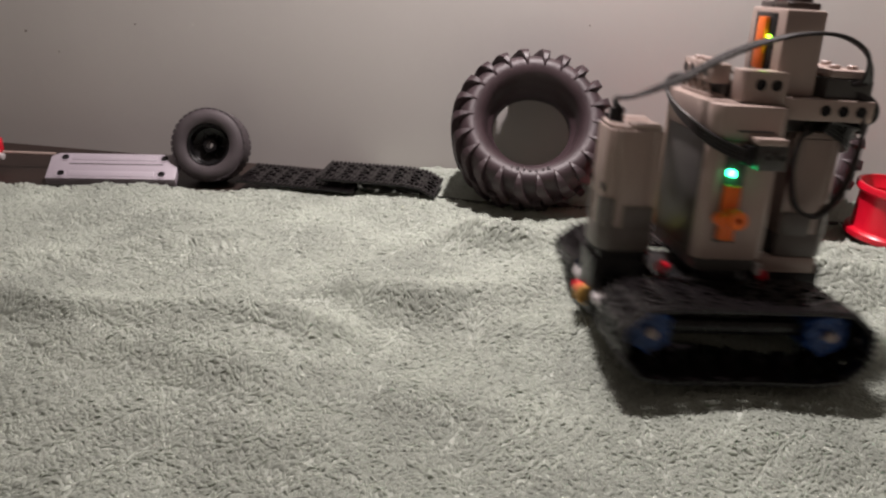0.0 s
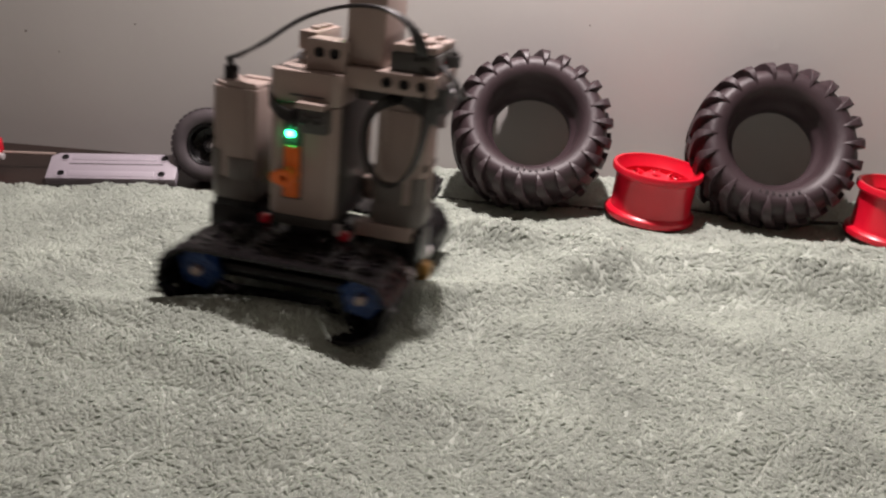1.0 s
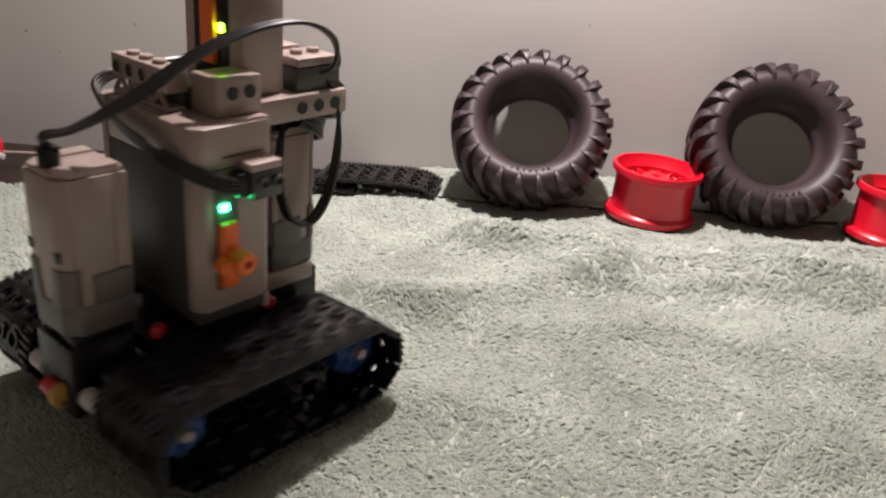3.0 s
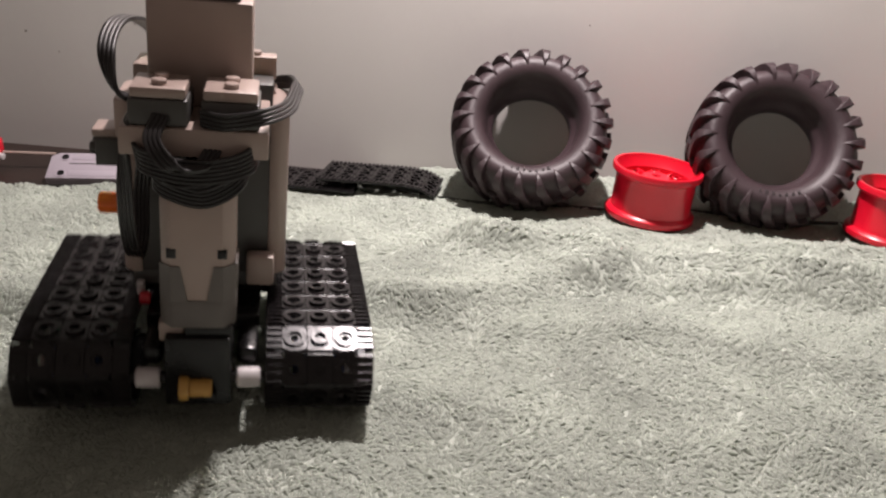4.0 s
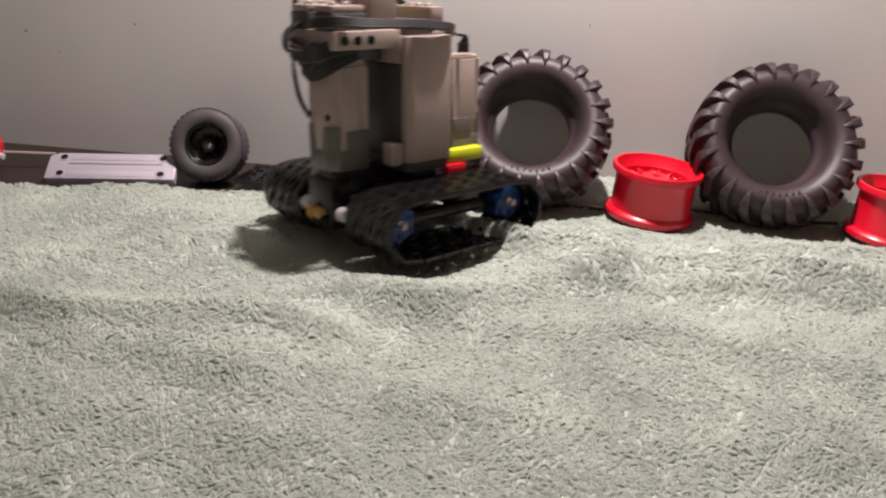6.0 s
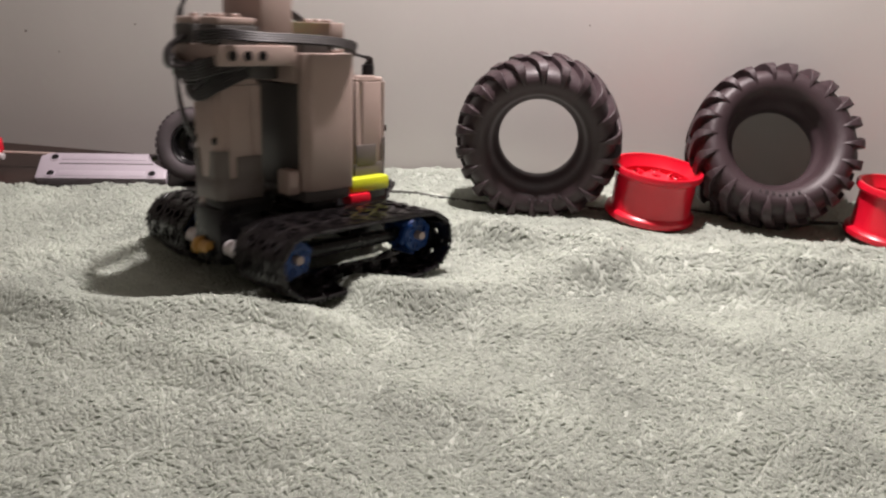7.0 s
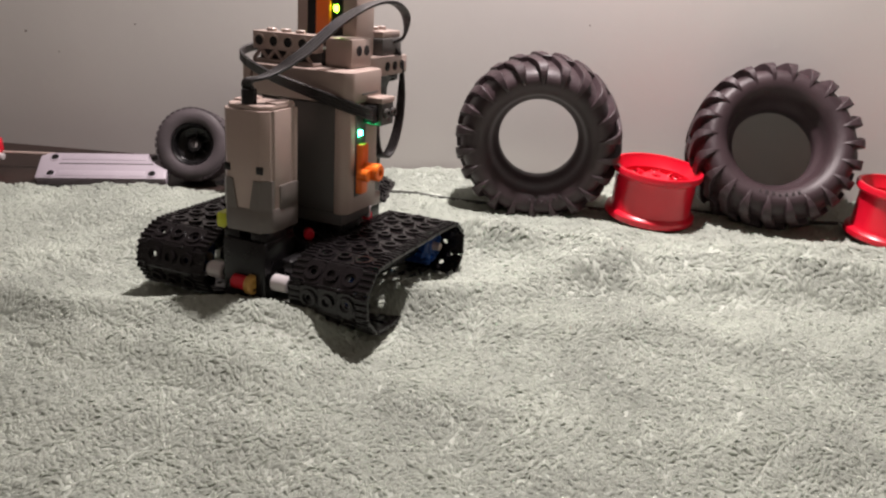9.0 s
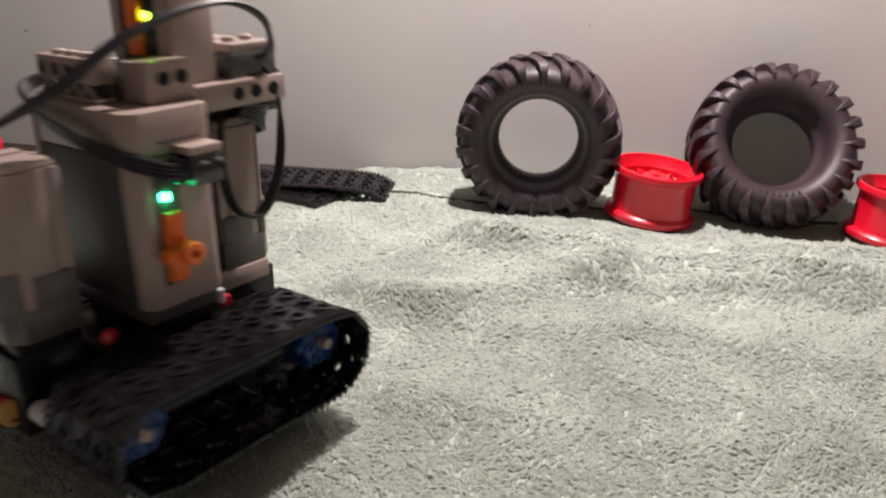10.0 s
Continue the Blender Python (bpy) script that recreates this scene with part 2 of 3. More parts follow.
def build_towel():
    root = thing("towel", "rumpled pale green terry towel on a dark table", "towel")
    nx, ny = 300, 330
    xs = np.linspace(-0.75, 0.75, nx)
    u = np.linspace(0, 1, ny)
    X = np.repeat(xs[None], ny, 0)
    E = towel_edge(X)
    Y = -0.35 + (E + 0.35) * (u[:, None] ** 0.7)
    Z = towel_height(X, Y) - 0.0003
    rim = np.clip((E - Y) / 0.006, 0, 1)
    Z = Z * rim + (-0.0055) * (1 - rim)
    co = np.stack([X, Y, Z], -1).reshape(-1, 3)
    i = np.arange((ny - 1) * (nx - 1))
    a = (i // (nx - 1)) * nx + i % (nx - 1)
    faces = np.stack([a, a + 1, a + nx + 1, a + nx], -1)
    me = bpy.data.meshes.new("weave")
    me.from_pydata(co.tolist(), [], faces.tolist())
    me.materials.append(TERRY_BASE)
    me.shade_smooth()
    ob = new("weave", me)
    ob.parent = root
    # a dark tube laid in the hem groove so that its line shows
    x0, y0, x1, y1 = HEM
    seam = [(x0 + (x1 - x0) * k / 60, y0 + (y1 - y0) * k / 60) for k in range(61)]
    seam = [(x * 1000, y * 1000, float(towel_height(np.array(x), np.array(y))) * 1000 + 3.2) for x, y in seam]
    bm = bmesh.new()
    tube = [[bm.verts.new((x, y + 1.5 * math.cos(q), z + 1.5 * math.sin(q))) for q in [k * math.pi / 4 for k in range(8)]] for x, y, z in seam]
    for a, b in zip(tube, tube[1:]):
        for k in range(8):
            bm.faces.new((a[k], a[(k + 1) % 8], b[(k + 1) % 8], b[k]))
    part("hem", bm, HEM_DARK, root, "thin dark line along the hem")
    # pile: short bent loops, denser where the cloth comes near
    rng = np.random.default_rng(5)

    def field(y0, y1, step, x_of_y):
        pts = []
        for y in np.arange(y0, y1, step):
            w0, w1 = x_of_y(y)
            x = np.arange(w0, w1, step)
            pts.append(np.stack([x, np.full_like(x, y)], -1))
        p = np.concatenate(pts)
        return p + rng.uniform(-0.75, 0.75, p.shape) * step

    spread = lambda y: (-0.055 - 0.53 * y - 0.03, 0.055 + 0.50 * y + 0.03)
    near = field(0.20, 0.38, 0.00118, spread)
    far = field(0.38, 0.62, 0.00152, spread)
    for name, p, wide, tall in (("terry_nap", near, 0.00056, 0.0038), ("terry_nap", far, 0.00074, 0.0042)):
        keep = p[:, 1] < towel_edge(p[:, 0]) - 0.001
        x0, y0, x1, y1 = HEM
        d = np.abs(p[:, 1] - (y0 + (y1 - y0) * (p[:, 0] - x0) / (x1 - x0)))
        keep &= ~((d < 0.0052) & (p[:, 0] > x0))
        p = p[keep]
        n = len(p)
        x, y = p[:, 0], p[:, 1]
        z = towel_height(x, y) - 0.0014
        # the pile leans in patches
        ang = 2.2 * np.sin(x * 95 + 2 * np.sin(y * 60)) + 2.0 * np.sin(y * 110 + 1.5 * np.sin(x * 75)) + rng.normal(0, 0.55, n)
        lean = np.clip(1.12 + 0.18 * np.sin(x * 140 + y * 90) * np.sin(y * 170 - x * 60) + rng.normal(0, 0.16, n), 0.6, 1.42)
        h = tall * rng.uniform(0.65, 1.2, n)
        dirx, diry = np.cos(ang), np.sin(ang)
        gx = (towel_height(x + 0.0008, y) - towel_height(x - 0.0008, y)) / 0.0016
        gx = np.clip(gx, -1.1, 1.1)
        gy = (towel_height(x, y + 0.0008) - towel_height(x, y - 0.0008)) / 0.0016
        gy = np.clip(gy, -1.1, 1.1)
        rise = rng.uniform(0.00050, 0.00145, n) * (1.5 - 0.45 * lean)
        roll = rng.normal(0, 0.35, n)
        verts = np.zeros((n, 12, 3))
        for k, (s_, rad) in enumerate(((0.0, 0.75), (0.34, 1.0), (0.7, 0.95), (1.0, 0.45))):
            out, up = h * s_, rise * math.sin(math.pi * (0.08 + 0.84 * s_))
            for q, (side, crown) in enumerate(((-1, -0.30), (0, 0.28), (1, -0.30))):
                v = verts[:, 3 * k + q]
                v[:, 0] = x + dirx * out - diry * side * wide * rad
                v[:, 1] = y + diry * out + dirx * side * wide * rad
                v[:, 2] = z + 0.0009 + up + wide * (crown + 0.5 * side * roll) + gx * (v[:, 0] - x) + gy * (v[:, 1] - y)
        quads = [(3 * k + q, 3 * k + q + 1, 3 * k + q + 4, 3 * k + q + 3) for k in range(3) for q in range(2)]
        base = (np.arange(n) * 12)[:, None, None]
        loops = (base + np.array(quads)[None]).reshape(n, -1).ravel()
        sizes = np.full(n * 6, 4)
        starts = np.arange(n * 6) * 4
        me = bpy.data.meshes.new(name)
        me.vertices.add(n * 12)
        me.vertices.foreach_set("co", verts.ravel())
        me.loops.add(len(loops))
        me.loops.foreach_set("vertex_index", loops.astype(np.int32))
        me.polygons.add(len(sizes))
        me.polygons.foreach_set("loop_start", starts.astype(np.int32))
        me.polygons.foreach_set("loop_total", sizes.astype(np.int32))
        me.update(calc_edges=True)
        me.shade_smooth()
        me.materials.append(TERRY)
        ob = new(name, me)
        ob.parent = root
        tagged(ob, "soft terry loops", kind="stuff")


# ---------------------------------------------------------------- tread links (shared by crawler and loose strips)
def pierced_plate(bm, x, y0, y1, z0, z1, hole, n=12):
    """A flat plate about (0, middle of y0 and y1) with a round hole through it."""
    c, h = (y0 + y1) / 2, (y1 - y0) / 2
    rims = []
    for z in (z0, z1):
        inner, outer = [], []
        for i in range(n):
            a = 2 * math.pi * (i + 0.5) / n
            ca, sa = math.cos(a), math.sin(a)
            k = min(x / max(abs(ca), 1e-6), h / max(abs(sa), 1e-6))
            inner.append(bm.verts.new((hole * ca, c + hole * sa, z)))
            outer.append(bm.verts.new((k * ca, c + k * sa, z)))
        rims.append((inner, outer))
    (i0, o0), (i1, o1) = rims
    for k in range(n):
        q = (k + 1) % n
        bm.faces.new((i0[k], i0[q], o0[q], o0[k]))
        bm.faces.new((i1[q], i1[k], o1[k], o1[q]))
        bm.faces.new((i0[q], i0[k], i1[k], i1[q]))
        bm.faces.new((o0[k], o0[q], o1[q], o1[k]))


def link_mesh():
    """One tread link: 40 wide (y), 12 long (x), its outside up."""
    bm = bmesh.new()
    for y in (-9.5, 9.5):
        pierced_plate(bm, 5.8, y - 4.6, y + 4.6, -0.5, 1.2, 1.5)
        rod((0, y, 1.0), (0, y, 2.1), 4.1, 12, bm, hole=2.7)
    block((-5.8, -4.9, -0.5), (5.8, 4.9, 1.2), 0.3, bm, 1)
    for s in (-1, 1):
        a, b = sorted((s * 14.0, s * 20.0))
        block((-5.8, a, -0.5), (5.8, b, 1.0), 0.3, bm, 1)
        for x in (-4.5, -1.5, 1.5, 4.5):
            block((x - 0.6, a, 0.8), (x + 0.6, b, 1.9), 0.25, bm, 1)
        block((-3.4, s * 3.4 - 1.1, -4.2), (3.4, s * 3.4 + 1.1, -0.4), 0.6, bm, 1)
        block((-6.6, s * 15.5 - 2.0, -1.2), (-4.4, s * 15.5 + 2.0, 0.9), 0.6, bm, 1)
    rod((0, 0, 1.0), (0, 0, 2.5), 3.4, 12, bm, hole=2.0)
    rod((-6.0, -13, 0.0), (-6.0, 13, 0.0), 0.9, 8, bm)
    return finish(bm, "tread_link", TREAD, 30)


LINK = link_mesh()


def add_link(parent, m):
    ob = new("tread_link", LINK)
    ob.parent = parent
    ob.matrix_basis = m
    return ob


# ---------------------------------------------------------------- toy crawler
WHEEL_X, WHEEL_Z, LINKS = 39.0, 26.9, 20
TRACK_Y = 43.6


def slack_run():
    """The run of a slack chain: tight over the top, loose round the ends and resting below."""
    half = [(0, 13.2), (40, 13.2), (47, 11.2), (52, 6.0), (54.2, 0), (53.0, -6.8), (49.0, -13.0), (42.5, -16.8), (34, -17.8), (18, -17.5), (0, -17.0)]
    ring = half + [(-x, z) for x, z in half[-2:0:-1]]
    ring.append(ring[0])
    way = [0.0]
    for (x0, z0), (x1, z1) in zip(ring, ring[1:]):
        way.append(way[-1] + math.hypot(x1 - x0, z1 - z0))
    return ring, way


RING, WAY = slack_run()
LOOP = WAY[-1]
PITCH = LOOP / LINKS


def on_loop(s):
    """The place of a pin that has run s millimetres round the track, in the crawler's x-z plane."""
    s %= LOOP
    return np.interp(s, WAY, [p[0] for p in RING]), WHEEL_Z + np.interp(s, WAY, [p[1] for p in RING])


def link_pose(s):
    """A stiff link between two pins."""
    (x0, z0), (x1, z1) = on_loop(s - PITCH / 2), on_loop(s + PITCH / 2)
    return pose((x0 + x1) / 2000, 0, (z0 + z1) / 2000, 0, -math.degrees(math.atan2(z1 - z0, x1 - x0)), 0)


def build_motor(robot, side):
    """An upright geared motor at the front (side 1) or rear (side -1)."""
    mirror = lambda poly: [(side * x, y) for x, y in poly][::side]
    shell = [(29.5, -12.4), (32, -12.4), (32.6, -11.6), (34.4, -11.6), (35, -12.4), (47.5, -12.4), (48.1, -11.5), (49.3, -11.5), (50, -12.2),
             (53.5, -8.6), (53.5, 8.6), (50, 12.2), (49.3, 11.5), (48.1, 11.5), (47.5, 12.4), (35, 12.4), (34.4, 11.6), (32.6, 11.6), (32, 12.4), (29.5, 12.4)]
    body = part("motor", prism(mirror(shell), 58, 103.5, 0.45), LIGHT_GREY, robot, "light grey upright toy motor")
    bm = prism(mirror([(30, -11.6), (48, -11.6), (52.8, -7.4), (52.8, 7.4), (48, 11.6), (30, 11.6)]), 103.4, 105.6, 0.9)
    for y0, y1 in ((-11.4, -5.2), (5.2, 11.4)):
        block((min(side * 31, side * 45), y0, 104.8), (max(side * 31, side * 45), y1, 106.6), 0.8, bm)
    part("end_cap", bm, LIGHT_GREY, body)
    clip = [(29.2, -12.9), (49.4, -12.9), (54.0, -8.8), (54.0, 8.8), (49.4, 12.9), (29.2, 12.9)]
    bm = prism(mirror(clip), 49, 60, 0.8)
    for s in (-1, 1):                              # crown above the lower housing
        for quad in (((3.2, 59.5), (8.8, 59.5), (8.8, 73), (5.6, 73)), ((8.8, 59.5), (12.7, 59.5), (12.7, 73), (8.8, 73))):
            b = bmesh.new()
            depth = lambda y: 54.1 - max(0, y - 8.8)
            va = [b.verts.new((side * (depth(y) - 2.2), s * y, z)) for y, z in quad]
            vb = [b.verts.new((side * depth(y), s * y, z)) for y, z in quad]
            b.faces.new(va[::-1])
            b.faces.new(vb)
            for i in range(4):
                b.faces.new((va[i], va[(i + 1) % 4], vb[(i + 1) % 4], vb[i]))
            part("housing_prong", b, MID_GREY, body, "mid grey prong of the housing")
        part("housing_prong", block((min(side * 30, side * 44), s * 12.3 - 0.8, 59), (max(side * 30, side * 44), s * 12.3 + 0.8, 70), 0.4), MID_GREY, body, "mid grey prong of the housing")
    part("lower_housing", bm, MID_GREY, body, "mid grey motor housing")
    # black blocks on the outer face, coloured like the shade inside two slots
    for y in (-8.4, 8.4):
        part("slot_shade", block((side * 53.2 - 0.6, y - 1.6, 76.0), (side * 53.2 + 0.6, y + 1.6, 79.4), 0.2), BLACK, body)
    for x in (36, 44):
        for y in (-8, 0, 8):
            part("stud", rod((side * x, y, 44.5), (side * x, y, 49.3), 2.6, 12, bevel=0.4), DARK_GREY, body)
    part("cable_plug", prism([(side * 48.5 + 3.6 * math.cos(a), 3.4 * math.sin(a)) for a in [i * math.pi / 5 for i in range(10)]], 103.8, 112, 0.5), BLACK, body, "black cable gland")


def build_crawler():
    robot = thing("toy_crawler", "grey and black tracked toy robot with orange switches", "toy robot")
    # battery box
    box = part("battery_box", block((-15.2, -25, 52.5), (15.2, 25, 104), 1.2), DARK_GREY, robot, "light grey battery box with dark sides")
    for s in (-1, 1):
        bm = bmesh.new()
        poly = [(-15.9, s * 23.2), (15.9, s * 23.2), (15.9, s * 27), (12.6, s * 30.3), (-12.6, s * 30.3), (-15.9, s * 27)]
        merge(bm, prism(poly[::s], 52, 119 if s < 0 else 104, 0.9))
        part("end_cap", bm, LIGHT_GREY, box)
    poly = [(-16.4, -22), (16.4, -22), (16.4, 28), (13, 31.6), (-13, 31.6), (-16.4, 28)]
    part("lid", prism(poly, 104.4, 119, 1.0), LIGHT_GREY, box, "light grey lid")
    # raised dark strip that paints the shade of a slot; the lid isn't cut
    part("lid_slot_shade", block((-10, 31.2, 108), (6, 31.9, 109), 0.2), DARK_GREY, box)
    part("base_plate", block((-14, -27, 46), (14, 27, 52.4), 0.8), DARK_GREY, box)
    part("switch_plate", block((-0.6, 30.0, 60), (8.8, 30.7, 100), 0.3), DARK_GREY, box)
    bm = prism([(0.2, 0), (8.0, 0), (7.0, 3.2), (1.2, 3.2)], 0, 24, 0.6)
    bmesh.ops.translate(bm, vec=(0, 30.4, 61.5), verts=bm.verts)
    sw = part("switch", bm, ORANGE, box, "orange sliding switch")
    part("lever", rod((3.6, 31.5, 72.5), (3.6, 41.5, 72.5), 4.2, 16, bevel=0.6, hole=1.5), ORANGE, sw)
    part("lever_wing", rod((8.8, 33.0, 71.5), (8.8, 38.4, 71.5), 3.0, 12, bevel=0.4), ORANGE, sw)
    part("power_led", block((4.1, 30.4, 89.2), (6.9, 31.8, 92.0), 0.6), LED_GREEN, box, "bright green power light")
    plug = part("plug", block((-13.6, 30.5, 93.5), (-1.2, 38.5, 104), 0.8), DARK_GREY, box, "dark grey stacked cable plug")
    part("plug_top", block((-12.6, 31, 104.1), (0.4, 39.5, 107), 0.6), LIGHT_GREY, plug)
    for x in (-10.5, -4.5):
        part("stud", rod((x, 38, 99.5), (x, 40.6, 99.5), 2.4, 12, bevel=0.4, hole=1.3), DARK_GREY, plug)
    part("plug_side", block((-1.0, 31, 95.0), (3.4, 37.0, 103.4), 0.8), BLACK, plug)
    # motors fore and aft
    build_motor(robot, 1)
    build_motor(robot, -1)
    # bricks on the lid
    bm = block((3.0, -25, 125.2), (11.5, 9, 133.5), 0.5)
    block((4.0, -25, 119.2), (11.5, 9, 120.6), 0.3, bm)
    for y in (-21, -13, -5, 3):                    # truss under the holes
        rod((10.3, y - 4, 120.4), (10.3, y, 125.4), 0.9, 6, bm)
        rod((10.3, y + 4, 120.4), (10.3, y, 125.4), 0.9, 6, bm)
    beam = part("drilled_brick", bm, LIGHT_GREY, robot, "light grey brick with round holes over a truss")
    part("brick_core", block((3.4, -24.5, 120.4), (6.0, 8.5, 125.4), 0.3), DARK_GREY, robot)
    # black discs paint the darkness inside the holes; the brick is solid
    for y in (-21, -13, -5, 3):
        part("hole", rod((11.3, y, 129.2), (11.8, y, 129.2), 2.3, 14), BLACK, beam)
        part("hole_rim", rod((11.2, y, 129.2), (12.0, y, 129.2), 3.0, 14, hole=2.3), LIGHT_GREY, beam)
    for y in (-17, -9, -1):
        part("stud", rod((7.2, y, 133.3), (7.2, y, 135.0), 2.4, 14, bevel=0.3), LIGHT_GREY, beam)
    bm = block((-16, 9.5, 119.2), (2.6, 24, 132.5), 0.7)
    brick = part("end_brick", bm, LIGHT_GREY, robot)
    # more black discs for the shaded bores
    for x in (-11, -4):
        part("hole", rod((x, 23.8, 127), (x, 24.3, 127), 2.4, 14), BLACK, brick)
    part("lattice", block((-13, -24, 119.2), (2.6, 9, 127), 0.5), DARK_GREY, robot)
    # receiver tower
    rec = part("receiver", block((-31.5, -17, 122.5), (-13.5, 17, 158), 1.2), LIGHT_GREY, robot, "light grey infrared receiver on top")
    part("face_plate", block((-13.9, -10.5, 127), (-13.1, 9.5, 156), 0.2), BLACK, rec)
    part("channel_switch", block((-13.4, -4.6, 132), (-11.2, 3.2, 154), 0.5), ORANGE, rec, "orange channel slider")
    part("signal_led", block((-13.3, 4.8, 143.4), (-11.9, 7.2, 146.6), 0.5), LED_LIME, rec, "small yellow-green light")
    bm = block((-30, -13, 157.8), (-15, 13, 161), 1.0)
    merge(bm, prism([(-23.5 + 8 * math.cos(a), 11 * math.sin(a)) for a in [i * math.pi / 8 for i in range(16)]], 160.8, 166, 1.2, taper=0.8, cx=-23.5))
    part("dome", bm, BROWN_SMOKE, rec, "smoky dark receiver dome")
    # arm to the rear with stacked plugs
    bm = block((-57, -23, 113), (-16, 23, 122.3), 0.7)
    arm = part("arm", bm, LIGHT_GREY, robot, "light grey bracket over the rear motor")
    # the arm has no bores: black discs on both sides stand in for their shade
    for x in (-51, -43, -35):
        part("hole", rod((x, 22.9, 117.6), (x, 23.3, 117.6), 2.4, 14), BLACK, arm)
        part("hole", rod((x, -23.3, 117.6), (x, -22.9, 117.6), 2.4, 14), BLACK, arm)
    for y0, y1 in ((-20, -2), (2, 20)):
        stack = part("double_plug", block((-56, y0, 122.4), (-35, y1, 131), 0.8), DARK_GREY, arm)
        part("plug_top", block((-55.4, y0 + 0.6, 131.1), (-36, y1 - 0.6, 134.5), 0.7), LIGHT_GREY, stack)
        for x in (-50, -42):
            part("stud", rod((x, (y0 + y1) / 2, 134.3), (x, (y0 + y1) / 2, 136.2), 2.4, 12, bevel=0.3), LIGHT_GREY, stack)
    part("strut", block((-34, -10, 106), (-18, 10, 113.2), 0.6), DARK_GREY, arm)
    part("cable_loop", ribbon([(-50, -14, 113), (-57, -9, 108), (-56, 2, 104), (-50, 8, 109), (-47, 14, 113)], [(1, 0, 0.2), (0.6, 0.3, 0.6), (0.3, 0, 1), (1, 0.2, 0.3), (1, 0, 0)], 5), CABLE, arm)
    part("wire_coil", ribbon([(-48, 10, 113), (-56, 12, 109), (-59, 4, 106), (-54, -6, 108), (-46, -10, 113)], [(0, 1, 0), (0, 1, 0.5), (0.2, 0, 1), (0, 1, 0.5), (0, 1, 0)], 4), CABLE, arm)
    part("cable_loop", ribbon([(-40, -16, 112), (-53, -13, 106), (-57, -4, 101), (-57, 5, 102), (-54, 13, 106), (-42, 16, 112)], [(0, 0.3, 1)] * 6, 7), CABLE, arm, "black cable loop")
    part("cable_loop", ribbon([(-42, -19, 116), (-58, -17, 113), (-61, -6, 110), (-61, 6, 110), (-58, 17, 113), (-42, 19, 116)], [(0, 0.2, 1)] * 6, 6), CABLE, arm, "black cable loop")
    # flat cables
    part("flat_cable", ribbon([(48, 0, 110), (49, 0, 115), (42, 6, 118), (26, 13, 127), (6, 19, 140), (-14, 23, 147.5), (-32, 26, 149), (-45, 27, 143), (-50, 24, 132), (-48, 18, 128)],
                              [(0, 1, 0.1), (0, 1, 0.1), (0.3, 1, 0), (0.2, 1, -0.5), (0.1, 1, -0.3), (0, 1, 0), (0, 1, 0), (0.3, 1, 0), (1, 0.4, 0), (1, 0, 0)]), CABLE, robot, "black flat cable arching over")
    part("flat_cable", ribbon([(2, 36, 99), (9, 35, 101), (17, 27, 105), (21, 10, 110), (21, -10, 115), (17, -27, 121), (4, -33, 124), (-16, -32, 125.5), (-38, -29, 126), (-54, -22, 127), (-60, -10, 126), (-56, -2, 126)],
                              [(0, 0, 1), (0, 0, 1), (0, 0.2, 1), (0.3, 0.2, 1), (0.5, 0, 1), (0.3, 0, 1), (0, 0.7, 1), (0, 0.8, 1), (0, 0.8, 1), (0, 0.5, 1), (0, 0, 1), (0, 0, 1)]), CABLE, robot, "black flat cable round the lid")
    part("flat_cable", ribbon([(-50, 18, 128), (-54, 21, 120), (-54, 22, 100), (-50, 22, 82), (-41, 21.5, 71), (-31, 21, 75), (-26, 21, 90), (-29, 18, 104), (-38, 9, 109), (-48, 0, 110)],
                              [(1, 0, 0), (1, 0.3, 0.3), (0.4, 1, 0), (0.2, 1, 0), (0, 1, 0.1), (0, 1, 0), (0.1, 1, 0), (0.5, 1, 0), (1, 0.6, 0), (1, 0, 0)]), CABLE, robot, "black flat cable hanging in a loop")
    part("flat_cable", ribbon([(-56, 10, 126), (-63, 12, 120), (-66, 6, 113), (-62, -2, 112), (-56, -6, 116)], [(0, 1, 0), (0, 1, 0), (0, 1, 0.2), (0, 1, 0), (0, 1, 0)], 4), CABLE, robot)
    # chassis
    frame_ = part("chassis", block((-27, -21, 33), (27, 21, 40), 0.8), BLACK, robot, "black chassis of toy beams")
    for y in (-17, 17):
        part("beam", block((-46, y - 3.6, 29), (46, y + 3.6, 36.5), 2.2), BLACK, frame_)
    for x in (-42, 42):
        part("gear_case", block((x - 12, -11.5, 17), (x + 12, 11.5, 45), 1.0), BLACK, frame_)
    part("upright", block((30, -12.4, 40), (52, -4, 49), 1.0), BLACK, frame_)
    part("upright", block((30, 2, 40), (52, 11, 48.9), 1.0), BLACK, frame_)
    part("support_brick", block((-50, 5, 41.5), (-22, 13.6, 48.9), 0.7), LIGHT_GREY, frame_, "light grey brick under the motor")
    part("gear_block", block((-52, -12, 41.5), (-24, 4.6, 48.9), 0.8), BLACK, frame_)
    part("clip_brick", block((-23.5, -26, 50.5), (-16, -15.5, 63), 1.6), LIGHT_GREY, box, "light grey clip on the battery box")
    part("cross_beam", block((-8, -25, 39.5), (8, 25, 46.5), 1.2), BLACK, frame_)
    for x in (-1, 1):
        ax = part("axle", rod((x * 50, -24, 26.5), (x * 50, 24, 26.5), 2.2, 12), BLACK, frame_)
        part("bush", rod((x * 50, -22, 26.5), (x * 50, -13.4, 26.5), 3.9, 16, bevel=0.6), WHITE, ax, "pale grey bush")
        part("bush", rod((x * 50, 13.4, 26.5), (x * 50, 22, 26.5), 3.9, 16, bevel=0.6), WHITE, ax, "pale grey bush")
